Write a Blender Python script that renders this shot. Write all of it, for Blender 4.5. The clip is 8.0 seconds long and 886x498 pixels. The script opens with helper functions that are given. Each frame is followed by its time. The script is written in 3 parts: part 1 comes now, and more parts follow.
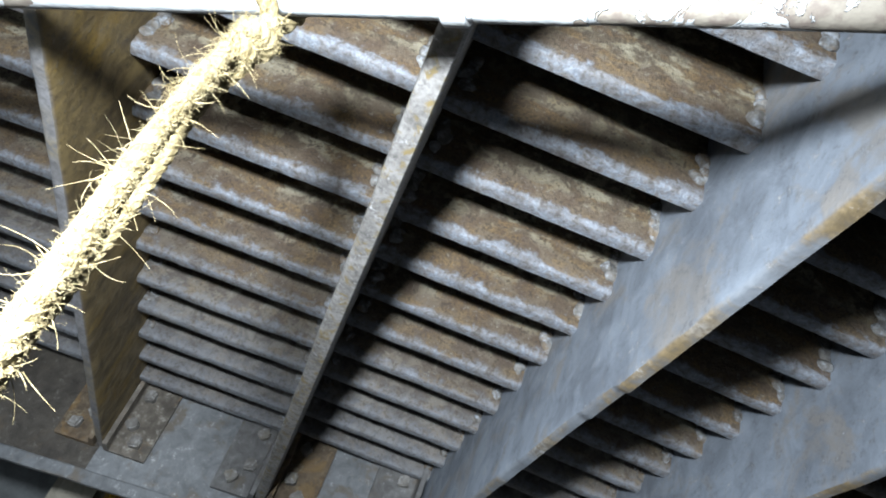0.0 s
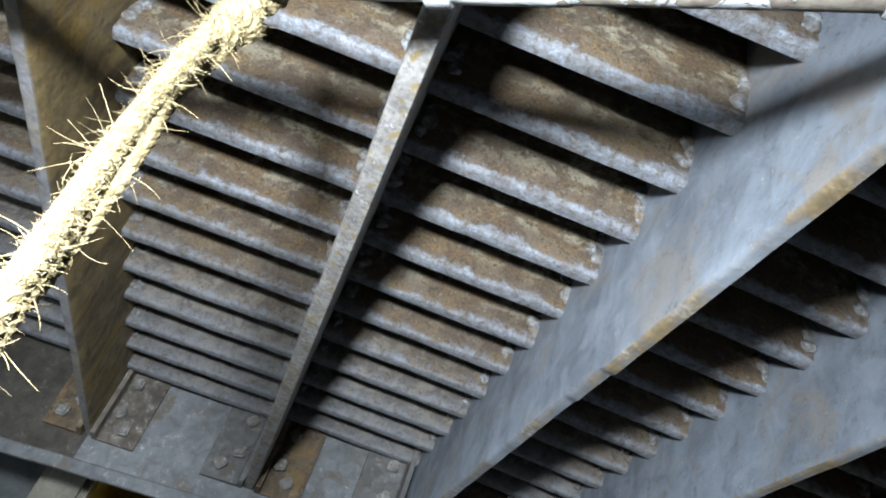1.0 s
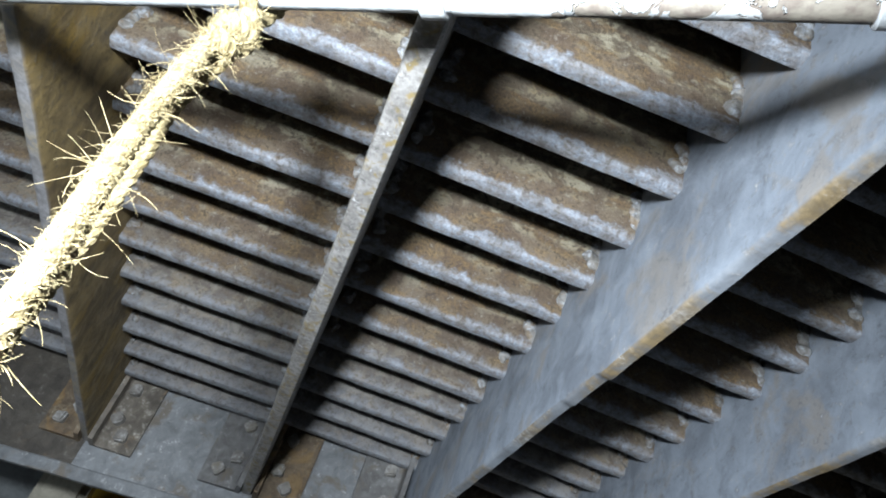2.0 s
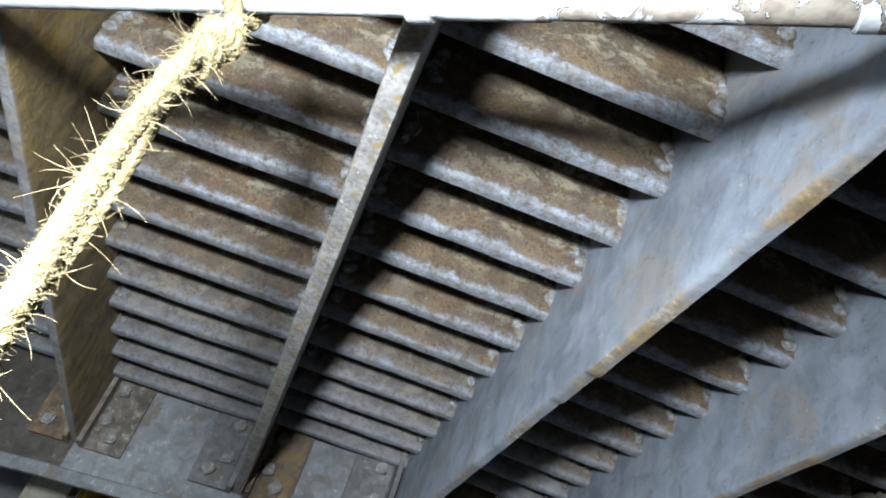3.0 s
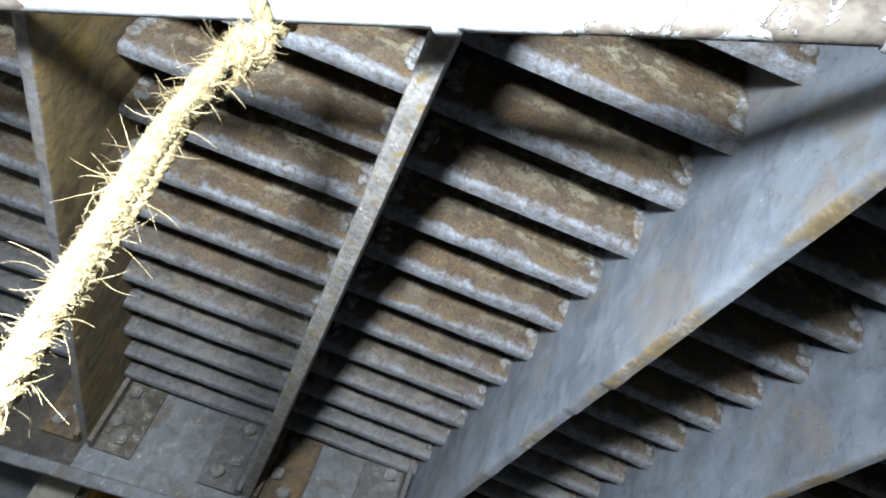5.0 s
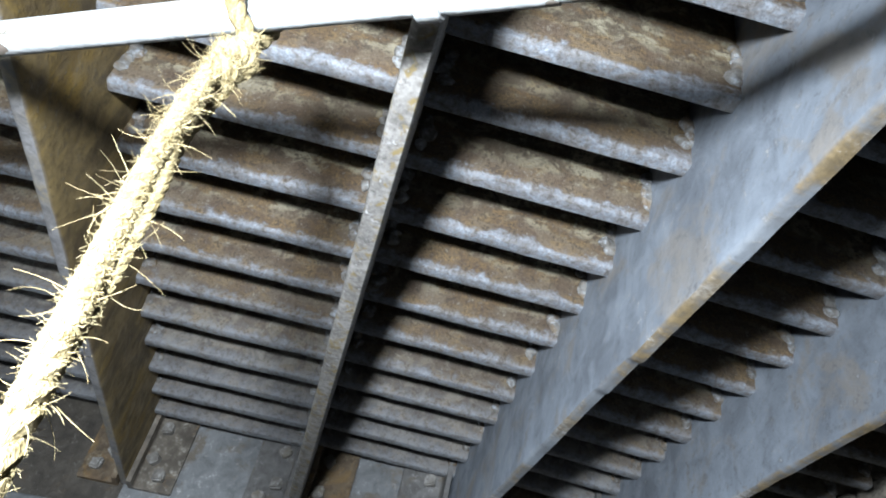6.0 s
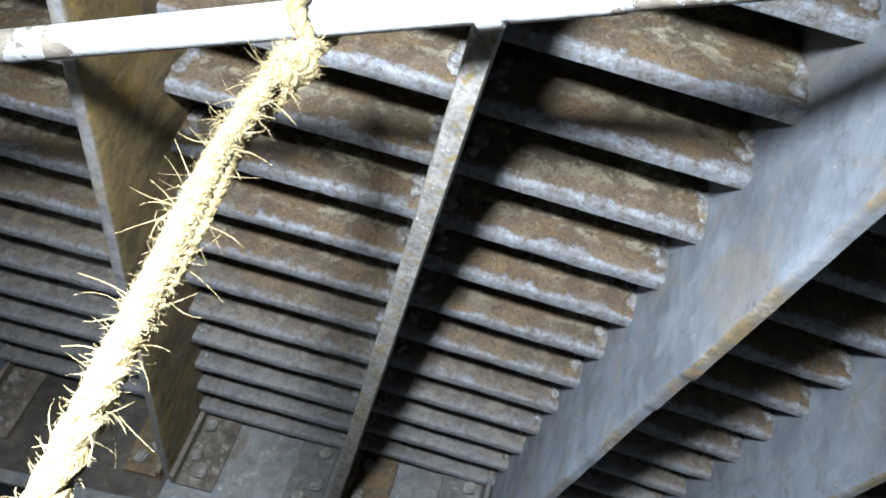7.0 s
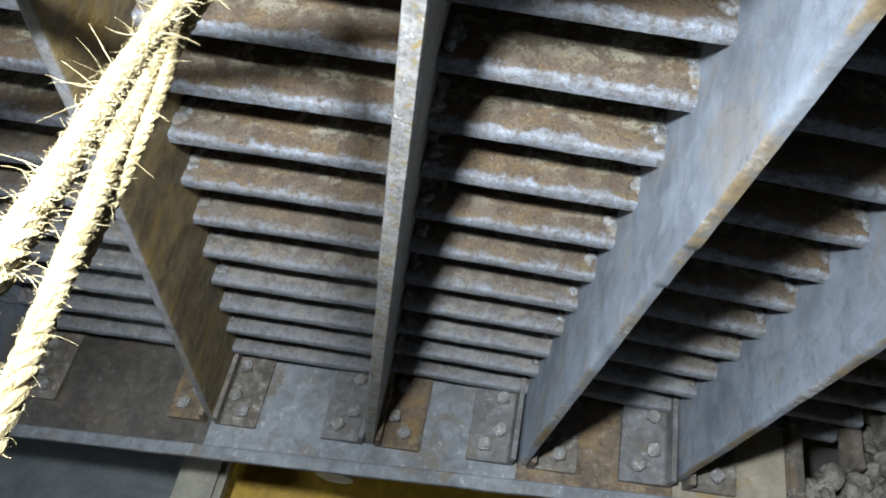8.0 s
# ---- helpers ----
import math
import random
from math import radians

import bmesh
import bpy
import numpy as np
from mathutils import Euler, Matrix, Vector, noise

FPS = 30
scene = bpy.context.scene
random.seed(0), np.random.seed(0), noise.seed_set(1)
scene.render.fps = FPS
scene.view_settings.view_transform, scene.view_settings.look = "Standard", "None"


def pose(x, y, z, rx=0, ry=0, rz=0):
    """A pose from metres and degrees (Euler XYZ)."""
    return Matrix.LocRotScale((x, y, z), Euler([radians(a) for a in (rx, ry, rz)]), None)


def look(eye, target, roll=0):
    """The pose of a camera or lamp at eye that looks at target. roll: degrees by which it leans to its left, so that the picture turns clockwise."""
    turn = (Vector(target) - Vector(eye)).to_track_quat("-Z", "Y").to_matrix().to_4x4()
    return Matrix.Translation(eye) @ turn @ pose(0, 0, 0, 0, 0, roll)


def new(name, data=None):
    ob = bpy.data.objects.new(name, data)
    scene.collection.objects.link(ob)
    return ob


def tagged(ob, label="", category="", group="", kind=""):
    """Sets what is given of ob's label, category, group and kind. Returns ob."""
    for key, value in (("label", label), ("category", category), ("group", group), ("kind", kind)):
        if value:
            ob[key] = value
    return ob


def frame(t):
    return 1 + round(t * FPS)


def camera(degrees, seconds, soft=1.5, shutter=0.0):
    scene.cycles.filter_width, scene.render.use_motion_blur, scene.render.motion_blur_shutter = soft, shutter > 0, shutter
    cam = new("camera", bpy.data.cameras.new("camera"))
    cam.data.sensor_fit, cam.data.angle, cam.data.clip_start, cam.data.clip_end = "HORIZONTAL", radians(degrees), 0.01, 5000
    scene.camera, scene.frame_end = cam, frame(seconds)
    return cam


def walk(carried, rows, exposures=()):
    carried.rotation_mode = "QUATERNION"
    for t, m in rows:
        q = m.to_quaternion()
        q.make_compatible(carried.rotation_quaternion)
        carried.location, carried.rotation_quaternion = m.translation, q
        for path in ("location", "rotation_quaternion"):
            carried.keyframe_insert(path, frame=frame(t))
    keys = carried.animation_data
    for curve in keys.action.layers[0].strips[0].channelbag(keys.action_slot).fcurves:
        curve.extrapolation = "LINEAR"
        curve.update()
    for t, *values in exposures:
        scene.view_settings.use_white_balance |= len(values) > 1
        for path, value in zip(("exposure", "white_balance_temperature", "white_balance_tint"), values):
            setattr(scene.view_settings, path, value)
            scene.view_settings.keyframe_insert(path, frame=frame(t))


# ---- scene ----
cam = camera(60.1, 8.0, soft=1.9)
PATH = [
    (0, (0.064, -0.024, 1.488), (0.188, 1.559, 2.704), 22.3),
    (0.5, (0.064, -0.035, 1.491), (0.215, 1.547, 2.706), 22.3),
    (1, (0.069, -0.024, 1.484), (0.234, 1.567, 2.684), 21.0),
    (1.2, (0.070, -0.030, 1.484), (0.242, 1.562, 2.681), 20.9),
    (2.3, (0.065, -0.034, 1.485), (0.236, 1.549, 2.695), 20.4),
    (2.5, (0.065, -0.037, 1.485), (0.245, 1.548, 2.691), 20.0),
    (3, (0.063, -0.040, 1.489), (0.265, 1.542, 2.695), 19.4),
    (3.5, (0.047, -0.037, 1.487), (0.253, 1.542, 2.697), 20.4),
    (4, (0.037, -0.037, 1.494), (0.240, 1.544, 2.702), 21.5),
    (4.5, (0.038, -0.035, 1.489), (0.218, 1.546, 2.700), 20.8),
    (4.7, (0.041, -0.040, 1.487), (0.217, 1.540, 2.701), 21.1),
    (5.8, (0.060, -0.033, 1.481), (0.231, 1.548, 2.694), 17.7),
    (6, (0.058, -0.025, 1.477), (0.197, 1.556, 2.694), 14.8),
    (6.5, (0.052, -0.022, 1.480), (0.113, 1.565, 2.696), 16.8),
    (7, (0.043, -0.016, 1.486), (0.078, 1.583, 2.686), 18.6),
    (7.2, (0.063, -0.013, 1.484), (0.082, 1.593, 2.676), 19.4),
    (7.3, (0.077, -0.016, 1.481), (0.092, 1.606, 2.651), 19.4),
    (7.4, (0.096, -0.018, 1.477), (0.109, 1.631, 2.610), 17.6),
    (7.5, (0.097, -0.002, 1.476), (0.105, 1.658, 2.592), 15.9),
    (8, (0.121, 0.019, 1.461), (0.121, 1.722, 2.510), 12.5),
]
walk(cam, [(t, look(eye, target, roll)) for t, eye, target, roll in PATH], [(0, 0.04), (6.0, 0.04), (7.1, 0.08), (7.6, 0.20), (8, 0.24)])

# ---- light ----
world = bpy.data.worlds.new("world")
scene.world = world
world.use_nodes = True
world.node_tree.nodes["Background"].inputs[0].default_value = (0.5, 0.62, 0.8, 1)
world.node_tree.nodes["Background"].inputs[1].default_value = 0.3

torch_data = bpy.data.lights.new("work_light", "SPOT")
torch_data.energy, torch_data.color, torch_data.shadow_soft_size = 336.0, (0.875, 0.944, 1.0), 0.068
torch_data.spot_size, torch_data.spot_blend = radians(100), 1.0
torch = new("work_light", torch_data)
torch.matrix_world = look((-0.212, -0.24, 1.62), (0.28, 2.15, 2.32))

# Added cool fill lamp, no such source known; lifts the shaded bays and undersides.
side_fill_data = bpy.data.lights.new("side_fill_lamp", "AREA")
side_fill_data.energy, side_fill_data.color, side_fill_data.shape = 58.0, (0.80, 0.90, 1.0), "RECTANGLE"
side_fill_data.size, side_fill_data.size_y = 0.96, 2.0
side_fill = new("side_fill_lamp", side_fill_data)
side_fill.matrix_world = look((-3.19, -0.2, 1.02), (0.0, -0.2, 1.02))


# ---- materials ----
class Nodes:
    def __init__(self, name):
        self.mat = bpy.data.materials.new(name)
        self.mat.use_nodes = True
        self.tree = self.mat.node_tree
        self.bsdf = self.tree.nodes["Principled BSDF"]
        self.geo = self.add("ShaderNodeNewGeometry")
        self.info = self.add("ShaderNodeObjectInfo")
        shift = self.add("ShaderNodeVectorMath")
        shift.operation = "SCALE"
        shift.inputs[0].default_value = (7.3, 3.1, 5.7)
        self.tree.links.new(self.info.outputs["Random"], shift.inputs["Scale"])
        total = self.add("ShaderNodeVectorMath")
        self.tree.links.new(self.geo.outputs["Position"], total.inputs[0])
        self.tree.links.new(shift.outputs[0], total.inputs[1])
        self.where = total.outputs[0]

    def add(self, kind):
        return self.tree.nodes.new(kind)

    def link(self, a, b):
        if isinstance(a, (int, float)):
            b.default_value = a
        elif isinstance(a, tuple):
            b.default_value = (*a, 1)[:4] if len(a) == 3 else a
        else:
            self.tree.links.new(a, b)

    def noise(self, scale, detail=6, stretch=(1, 1, 1), rough=0.6, warp=0.0):
        m = self.add("ShaderNodeMapping")
        m.inputs["Scale"].default_value = stretch
        self.link(self.where, m.inputs["Vector"])
        n = self.add("ShaderNodeTexNoise")
        n.inputs["Scale"].default_value, n.inputs["Detail"].default_value = scale, detail
        n.inputs["Roughness"].default_value, n.inputs["Distortion"].default_value = rough, warp
        self.link(m.outputs[0], n.inputs["Vector"])
        return n.outputs["Fac"]

    def span(self, value, low, high, a=0.0, b=1.0):
        n = self.add("ShaderNodeMapRange")
        n.interpolation_type = "SMOOTHSTEP"
        for i, v in enumerate((value, low, high, a, b)):
            self.link(v, n.inputs[i])
        return n.outputs[0]

    def sums(self, a, b, how="ADD"):
        n = self.add("ShaderNodeMath")
        n.operation = how
        self.link(a, n.inputs[0])
        self.link(b, n.inputs[1])
        return n.outputs[0]

    def mix(self, fac, a, b):
        n = self.add("ShaderNodeMix")
        n.data_type = "RGBA"
        self.link(fac, n.inputs[0])
        self.link(a, n.inputs[6])
        self.link(b, n.inputs[7])
        return n.outputs[2]

    def normal_axis(self, axis):
        n = self.add("ShaderNodeSeparateXYZ")
        self.link(self.geo.outputs["Normal"], n.inputs[0])
        return n.outputs[axis]

    def done(self, colour, rough, metal=0.0, bump=None, height=0.002, spec=0.5):
        self.link(colour, self.bsdf.inputs["Base Color"])
        self.link(rough, self.bsdf.inputs["Roughness"])
        self.link(metal, self.bsdf.inputs["Metallic"])
        self.bsdf.inputs["Specular IOR Level"].default_value = spec
        if bump is not None:
            n = self.add("ShaderNodeBump")
            n.inputs["Strength"].default_value, n.inputs["Distance"].default_value = 1.0, height
            self.link(bump, n.inputs["Height"])
            self.link(n.outputs[0], self.bsdf.inputs["Normal"])
        return self.mat


def rusty_steel(name, base, dark, rust, pale, cloud=4.0, contrast=1.0, rust_low=0.56, pale_low=0.62, edge=None, relief=0.004, shine=0.5, ochre=(0.23, 0.150, 0.048), edge_low=0.42, streak=0.0, pit=0.53):
    """Old steel: a mottled coat, soot clouds, rust blooms and pale scraped specks. edge: colour of the rust on undersides. streak: strength of the slanting wiped streaks."""
    k = Nodes(name)
    broad, middle = k.noise(cloud, 3, rough=0.55), k.noise(cloud * 4.5, 6, rough=0.62, warp=0.5)
    small, fine, grit = k.noise(48, 5, rough=0.65, warp=0.3), k.noise(130, 4, rough=0.7), k.noise(420, 2)
    tone = k.sums(k.sums(broad, 0.5, "MULTIPLY"), k.sums(middle, 0.5, "MULTIPLY"))
    spread = 0.14 / contrast
    colour = k.mix(k.span(tone, 0.5 - spread, 0.5 + spread), dark, base)
    bloom = k.sums(k.sums(k.noise(cloud * 1.7, 5, rough=0.6, warp=0.6), 0.75, "MULTIPLY"), k.sums(small, 0.25, "MULTIPLY"))
    rusted = k.span(bloom, rust_low, rust_low + 0.10)
    speck = k.sums(k.sums(small, 0.6, "MULTIPLY"), k.sums(fine, 0.4, "MULTIPLY"))
    down = k.span(k.normal_axis(2), -0.25, -0.8)
    colour = k.mix(k.sums(rusted, k.span(speck, 0.35, 0.6, 0.95, 0.45), "MULTIPLY"), colour, rust)
    second = k.sums(k.noise(cloud * 1.7, 5, rough=0.65, warp=0.8), k.sums(small, 0.2, "MULTIPLY"))
    colour = k.mix(k.span(second, 0.60, 0.76, 0.0, 0.8), colour, ochre)
    colour = k.mix(k.span(speck, pit, pit + 0.10, 0.0, 0.65), colour, tuple(c * 0.45 for c in dark))
    if streak:
        turned = k.add("ShaderNodeMapping")
        turned.inputs["Rotation"].default_value = (radians(-22), 0, 0)
        turned.inputs["Scale"].default_value = (1, 1, 0.22)
        k.link(k.where, turned.inputs["Vector"])
        wipe = k.add("ShaderNodeTexNoise")
        wipe.inputs["Scale"].default_value, wipe.inputs["Detail"].default_value, wipe.inputs["Distortion"].default_value = 11, 3, 0.9
        k.link(turned.outputs[0], wipe.inputs["Vector"])
        mark = k.sums(wipe.outputs["Fac"], k.sums(broad, 0.5, "MULTIPLY"))
        colour = k.mix(k.span(mark, 0.74, 0.92, 0.0, streak), colour, tuple(c * 0.45 for c in dark))
        colour = k.mix(k.span(mark, 0.72, 0.58, 0.0, streak * 0.6), colour, tuple(c * 1.35 for c in base))
    if edge is not None:
        colour = k.mix(k.sums(down, k.span(bloom, edge_low, edge_low + 0.16, 0.15, 0.9), "MULTIPLY"), colour, k.mix(k.span(speck, 0.4, 0.6), tuple(c * 0.6 for c in edge), k.mix(k.span(broad, 0.50, 0.60), edge, pale)))
    lift = k.sums(k.sums(k.sums(speck, 1.15, "MULTIPLY"), -0.075), k.sums(k.sums(middle, 0.35, "MULTIPLY"), -0.175))
    scraped = k.span(lift, pale_low - 0.09, pale_low + 0.13)
    colour = k.mix(scraped, colour, k.mix(k.span(fine, 0.3, 0.7), tuple(c * 0.72 for c in pale), tuple(c * 1.2 for c in pale)))
    rough = k.span(middle, 0.3, 0.7, shine + 0.2, shine)
    height = k.sums(k.sums(k.sums(small, 0.8, "MULTIPLY"), k.sums(fine, 0.5, "MULTIPLY")), k.sums(k.sums(grit, 0.15, "MULTIPLY"), k.sums(middle, 1.0, "MULTIPLY")))
    return k.done(colour, rough, 0.0, height, relief)


def bar_steel():
    """Deck bar steel: a tan, pitted old coat above, a ragged band of brown rust, and a paler blue-grey lower lip and
    underside; greyer and less rusty towards the end beam.
    """
    k = Nodes("bar_steel")
    s = k.add("ShaderNodeSeparateXYZ")
    k.link(k.geo.outputs["Position"], s.inputs[0])
    broad, middle = k.noise(6, 4, rough=0.55), k.noise(22, 6, rough=0.62, warp=0.5)
    along = k.noise(9, 5, (1, 2.5, 2.5), rough=0.6, warp=0.4)
    small, fine, grit = k.noise(60, 5, rough=0.68, warp=0.3), k.noise(170, 4, rough=0.7), k.noise(480, 2)
    grey = k.span(s.outputs[1], 1.15, 2.25, 0.0, 0.75)
    own = k.sums(k.info.outputs["Random"], k.sums(broad, 1.2, "MULTIPLY"))
    coat = k.mix(k.span(own, 0.5, 1.25), (0.165, 0.141, 0.094), (0.255, 0.232, 0.170))
    coat = k.mix(k.span(k.sums(along, k.sums(small, 0.3, "MULTIPLY")), 0.60, 0.72, 0.0, 0.55), coat, (0.205, 0.150, 0.068))
    coat = k.mix(k.span(middle, 0.43, 0.57), tuple(c * 0.6 for c in (0.150, 0.122, 0.085)), coat)
    coat = k.mix(grey, coat, k.mix(k.span(middle, 0.35, 0.65), (0.112, 0.121, 0.137), (0.205, 0.217, 0.238)))
    # height over the lower edge, made ragged
    ragged = k.sums(k.sums(k.sums(middle, 0.055, "MULTIPLY"), k.sums(small, 0.030, "MULTIPLY")), k.sums(along, 0.060, "MULTIPLY"))
    height = k.sums(k.sums(s.outputs[2], -2.40), k.sums(ragged, -0.0725))
    band = k.span(height, 0.085, 0.035)
    rust = k.mix(k.span(small, 0.38, 0.62), (0.062, 0.040, 0.028), k.mix(k.span(along, 0.45, 0.62), (0.105, 0.074, 0.048), (0.165, 0.106, 0.046)))
    bloom = k.span(k.sums(along, k.sums(small, 0.25, "MULTIPLY")), 0.59, 0.70, 0.0, 0.8)
    rusted = k.sums(k.sums(k.sums(band, 0.8, "MULTIPLY"), bloom, "MAXIMUM"), k.span(grey, 0.0, 0.75, 1.0, 0.3), "MULTIPLY")
    colour = k.mix(rusted, coat, rust)
    # pits
    pits = k.sums(k.sums(small, 0.55, "MULTIPLY"), k.sums(fine, 0.45, "MULTIPLY"))
    colour = k.mix(k.sums(k.span(pits, 0.515, 0.58, 0.0, 0.8), k.span(grey, 0.0, 0.75, 1.0, 0.45), "MULTIPLY"), colour, (0.045, 0.034, 0.026))
    colour = k.mix(k.span(pits, 0.44, 0.37, 0.0, 0.40), colour, (0.30, 0.285, 0.235))
    # paler blue-grey lip and downward faces
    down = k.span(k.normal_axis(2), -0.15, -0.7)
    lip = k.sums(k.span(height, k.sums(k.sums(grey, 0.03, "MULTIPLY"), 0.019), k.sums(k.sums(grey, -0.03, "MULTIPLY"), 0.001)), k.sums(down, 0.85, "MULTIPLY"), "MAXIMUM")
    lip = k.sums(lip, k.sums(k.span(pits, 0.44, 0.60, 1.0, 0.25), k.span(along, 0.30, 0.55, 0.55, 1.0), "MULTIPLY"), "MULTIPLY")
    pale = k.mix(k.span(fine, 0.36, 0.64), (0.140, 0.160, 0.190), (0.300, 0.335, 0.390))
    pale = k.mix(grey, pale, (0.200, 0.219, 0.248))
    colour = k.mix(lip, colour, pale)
    rough = k.span(lip, 0.0, 1.0, 0.78, 0.5)
    relief = k.sums(k.sums(k.sums(small, 0.9, "MULTIPLY"), k.sums(fine, 0.6, "MULTIPLY")), k.sums(k.sums(grit, 0.2, "MULTIPLY"), k.sums(middle, 1.0, "MULTIPLY")))
    return k.done(colour, rough, 0.0, relief, 0.0035)


BAR = bar_steel()
BEAM = rusty_steel("beam_steel", (0.212, 0.245, 0.292), (0.122, 0.140, 0.168), (0.180, 0.162, 0.142), (0.34, 0.35, 0.365), 3.4, 1.1, 0.53, 0.65, edge=(0.21, 0.155, 0.078), relief=0.0016, ochre=(0.200, 0.192, 0.185), streak=0.15)
GREY = rusty_steel("grey_joist_steel", (0.27, 0.265, 0.26), (0.13, 0.125, 0.12), (0.20, 0.155, 0.075), (0.43, 0.43, 0.44), 26.0, 1.0, 0.52, 0.63, relief=0.0007, ochre=(0.19, 0.145, 0.062), pit=0.50)
OCHRE = rusty_steel("ochre_steel", (0.250, 0.186, 0.082), (0.095, 0.070, 0.038), (0.205, 0.125, 0.034), (0.28, 0.25, 0.19), 4.2, 1.1, 0.53, 0.66, edge=(0.29, 0.295, 0.315), relief=0.002, ochre=(0.25, 0.168, 0.038), edge_low=0.22, streak=0.5, pit=0.51)
END = rusty_steel("end_beam_steel", (0.185, 0.200, 0.215), (0.095, 0.102, 0.110), (0.13, 0.10, 0.072), (0.34, 0.355, 0.37), 5.0, 0.9, 0.54, 0.62, relief=0.003, ochre=(0.13, 0.115, 0.095))
BROWN = rusty_steel("brown_end_steel", (0.155, 0.138, 0.116), (0.062, 0.055, 0.047), (0.15, 0.105, 0.068), (0.36, 0.35, 0.32), 6.0, 0.9, 0.53, 0.61, relief=0.004, ochre=(0.165, 0.12, 0.075))
DARK = rusty_steel("dark_end_steel", (0.075, 0.067, 0.056), (0.034, 0.030, 0.026), (0.095, 0.062, 0.036), (0.18, 0.172, 0.155), 5.0, 0.9, 0.55, 0.64, relief=0.004, ochre=(0.095, 0.076, 0.055))
TAN = rusty_steel("tan_end_steel", (0.28, 0.25, 0.19), (0.17, 0.15, 0.115), (0.17, 0.12, 0.07), (0.36, 0.35, 0.32), 4.0, 0.8, 0.58, 0.62, relief=0.004)
BOLT = rusty_steel("bolt_steel", (0.23, 0.225, 0.215), (0.13, 0.125, 0.118), (0.16, 0.125, 0.085), (0.36, 0.37, 0.38), 9.0, 1.0, 0.58, 0.58, relief=0.003, ochre=(0.17, 0.15, 0.11))

WELD = rusty_steel("weld_crust", (0.20, 0.20, 0.195), (0.085, 0.078, 0.070), (0.14, 0.088, 0.045), (0.29, 0.32, 0.36), 14.0, 1.0, 0.57, 0.56, relief=0.004, ochre=(0.13, 0.085, 0.04))
DULL = rusty_steel("dull_end_steel", (0.150, 0.152, 0.155), (0.075, 0.074, 0.074), (0.105, 0.082, 0.060), (0.27, 0.275, 0.285), 6.0, 0.9, 0.55, 0.62, relief=0.004, ochre=(0.115, 0.10, 0.078))
RUST = rusty_steel("rusted_end_steel", (0.150, 0.112, 0.072), (0.062, 0.046, 0.032), (0.15, 0.085, 0.035), (0.30, 0.27, 0.20), 8.0, 1.0, 0.50, 0.62, relief=0.005, ochre=(0.19, 0.13, 0.06))
CLEATS = {(1, -1): RUST, (2, -1): DULL, (2, 1): RUST, (3, -1): DULL, (4, -1): DULL}


# Near-black colour that stands for the darkness above the deck bars.
def black_void_material():
    k = Nodes("black_void_plate")
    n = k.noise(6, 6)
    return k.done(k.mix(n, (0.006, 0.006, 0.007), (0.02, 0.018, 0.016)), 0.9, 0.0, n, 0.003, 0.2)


def paint_material():
    """White paint on a pipe, flaked off to beige primer and rust in patches."""
    k = Nodes("flaking_white_paint")
    n, f = k.noise(24, 5, (1, 1, 1), 0.6, 0.8), k.noise(60, 5)
    s = k.add("ShaderNodeSeparateXYZ")
    k.link(k.geo.outputs["Position"], s.inputs[0])
    far = k.sums(k.span(s.outputs[0], 0.03, 0.17), k.span(s.outputs[0], -0.40, -0.46))
    bare = k.span(k.sums(n, k.sums(far, 0.20, "MULTIPLY")), 0.68, 0.70)
    colour = k.mix(k.span(f, 0.3, 0.7), (0.40, 0.43, 0.455), (0.50, 0.52, 0.535))
    colour = k.mix(bare, colour, k.mix(k.span(f, 0.4, 0.65), (0.225, 0.205, 0.172), (0.155, 0.130, 0.112)))
    return k.done(colour, k.span(bare, 0, 1, 0.4, 0.75), 0.0, k.sums(f, k.sums(bare, -1.5, "MULTIPLY")), 0.0015)


def rope_material(name, light, shade):
    k = Nodes(name)
    n, f = k.noise(25, 5), k.noise(320, 4, (1, 1, 0.25))
    yarn = k.noise(140, 4, (1, 1, 0.4), 0.7, 0.6)
    colour = k.mix(k.span(k.sums(n, k.sums(f, yarn)), 1.2, 1.75), shade, light)
    return k.done(colour, 0.92, 0.0, k.sums(f, k.sums(yarn, 1.5, "MULTIPLY")), 0.003, 0.15)


def plain_material(name, a, b, scale=8, rough=0.75, height=0.003):
    k = Nodes(name)
    n, f = k.noise(scale, 7, (1, 1, 1), 0.65, 0.4), k.noise(scale * 9, 5)
    return k.done(k.mix(k.span(k.sums(n, k.sums(f, 0.35, "MULTIPLY")), 0.45, 0.9), a, b), rough, 0.0, k.sums(n, f), height)


VOID_BLACK = black_void_material()
PAINT = paint_material()
HEMP = rope_material("hemp", (0.30, 0.252, 0.145), (0.14, 0.108, 0.05))
FIBRE = rope_material("hemp_fibre", (0.42, 0.355, 0.21), (0.28, 0.22, 0.115))
CONCRETE = plain_material("dark_concrete", (0.05, 0.048, 0.045), (0.09, 0.085, 0.08), 5)
# Paler than the walls, so that the floor throws light upward.
BOUNCE_FLOOR = plain_material("bounce_floor_concrete", (0.16, 0.15, 0.135), (0.27, 0.255, 0.23), 5)
GREY_PANEL = plain_material("grey_panel_paint", (0.09, 0.102, 0.108), (0.15, 0.167, 0.176), 6, 0.6)
CREAM = plain_material("cream_paint", (0.20, 0.19, 0.155), (0.32, 0.305, 0.25), 9, 0.6)
YELLOW = plain_material("yellow_paint", (0.33, 0.19, 0.02), (0.58, 0.37, 0.03), 10, 0.5)
STONE = plain_material("rubble_stone", (0.045, 0.04, 0.034), (0.34, 0.315, 0.27), 11, 0.9, 0.01)


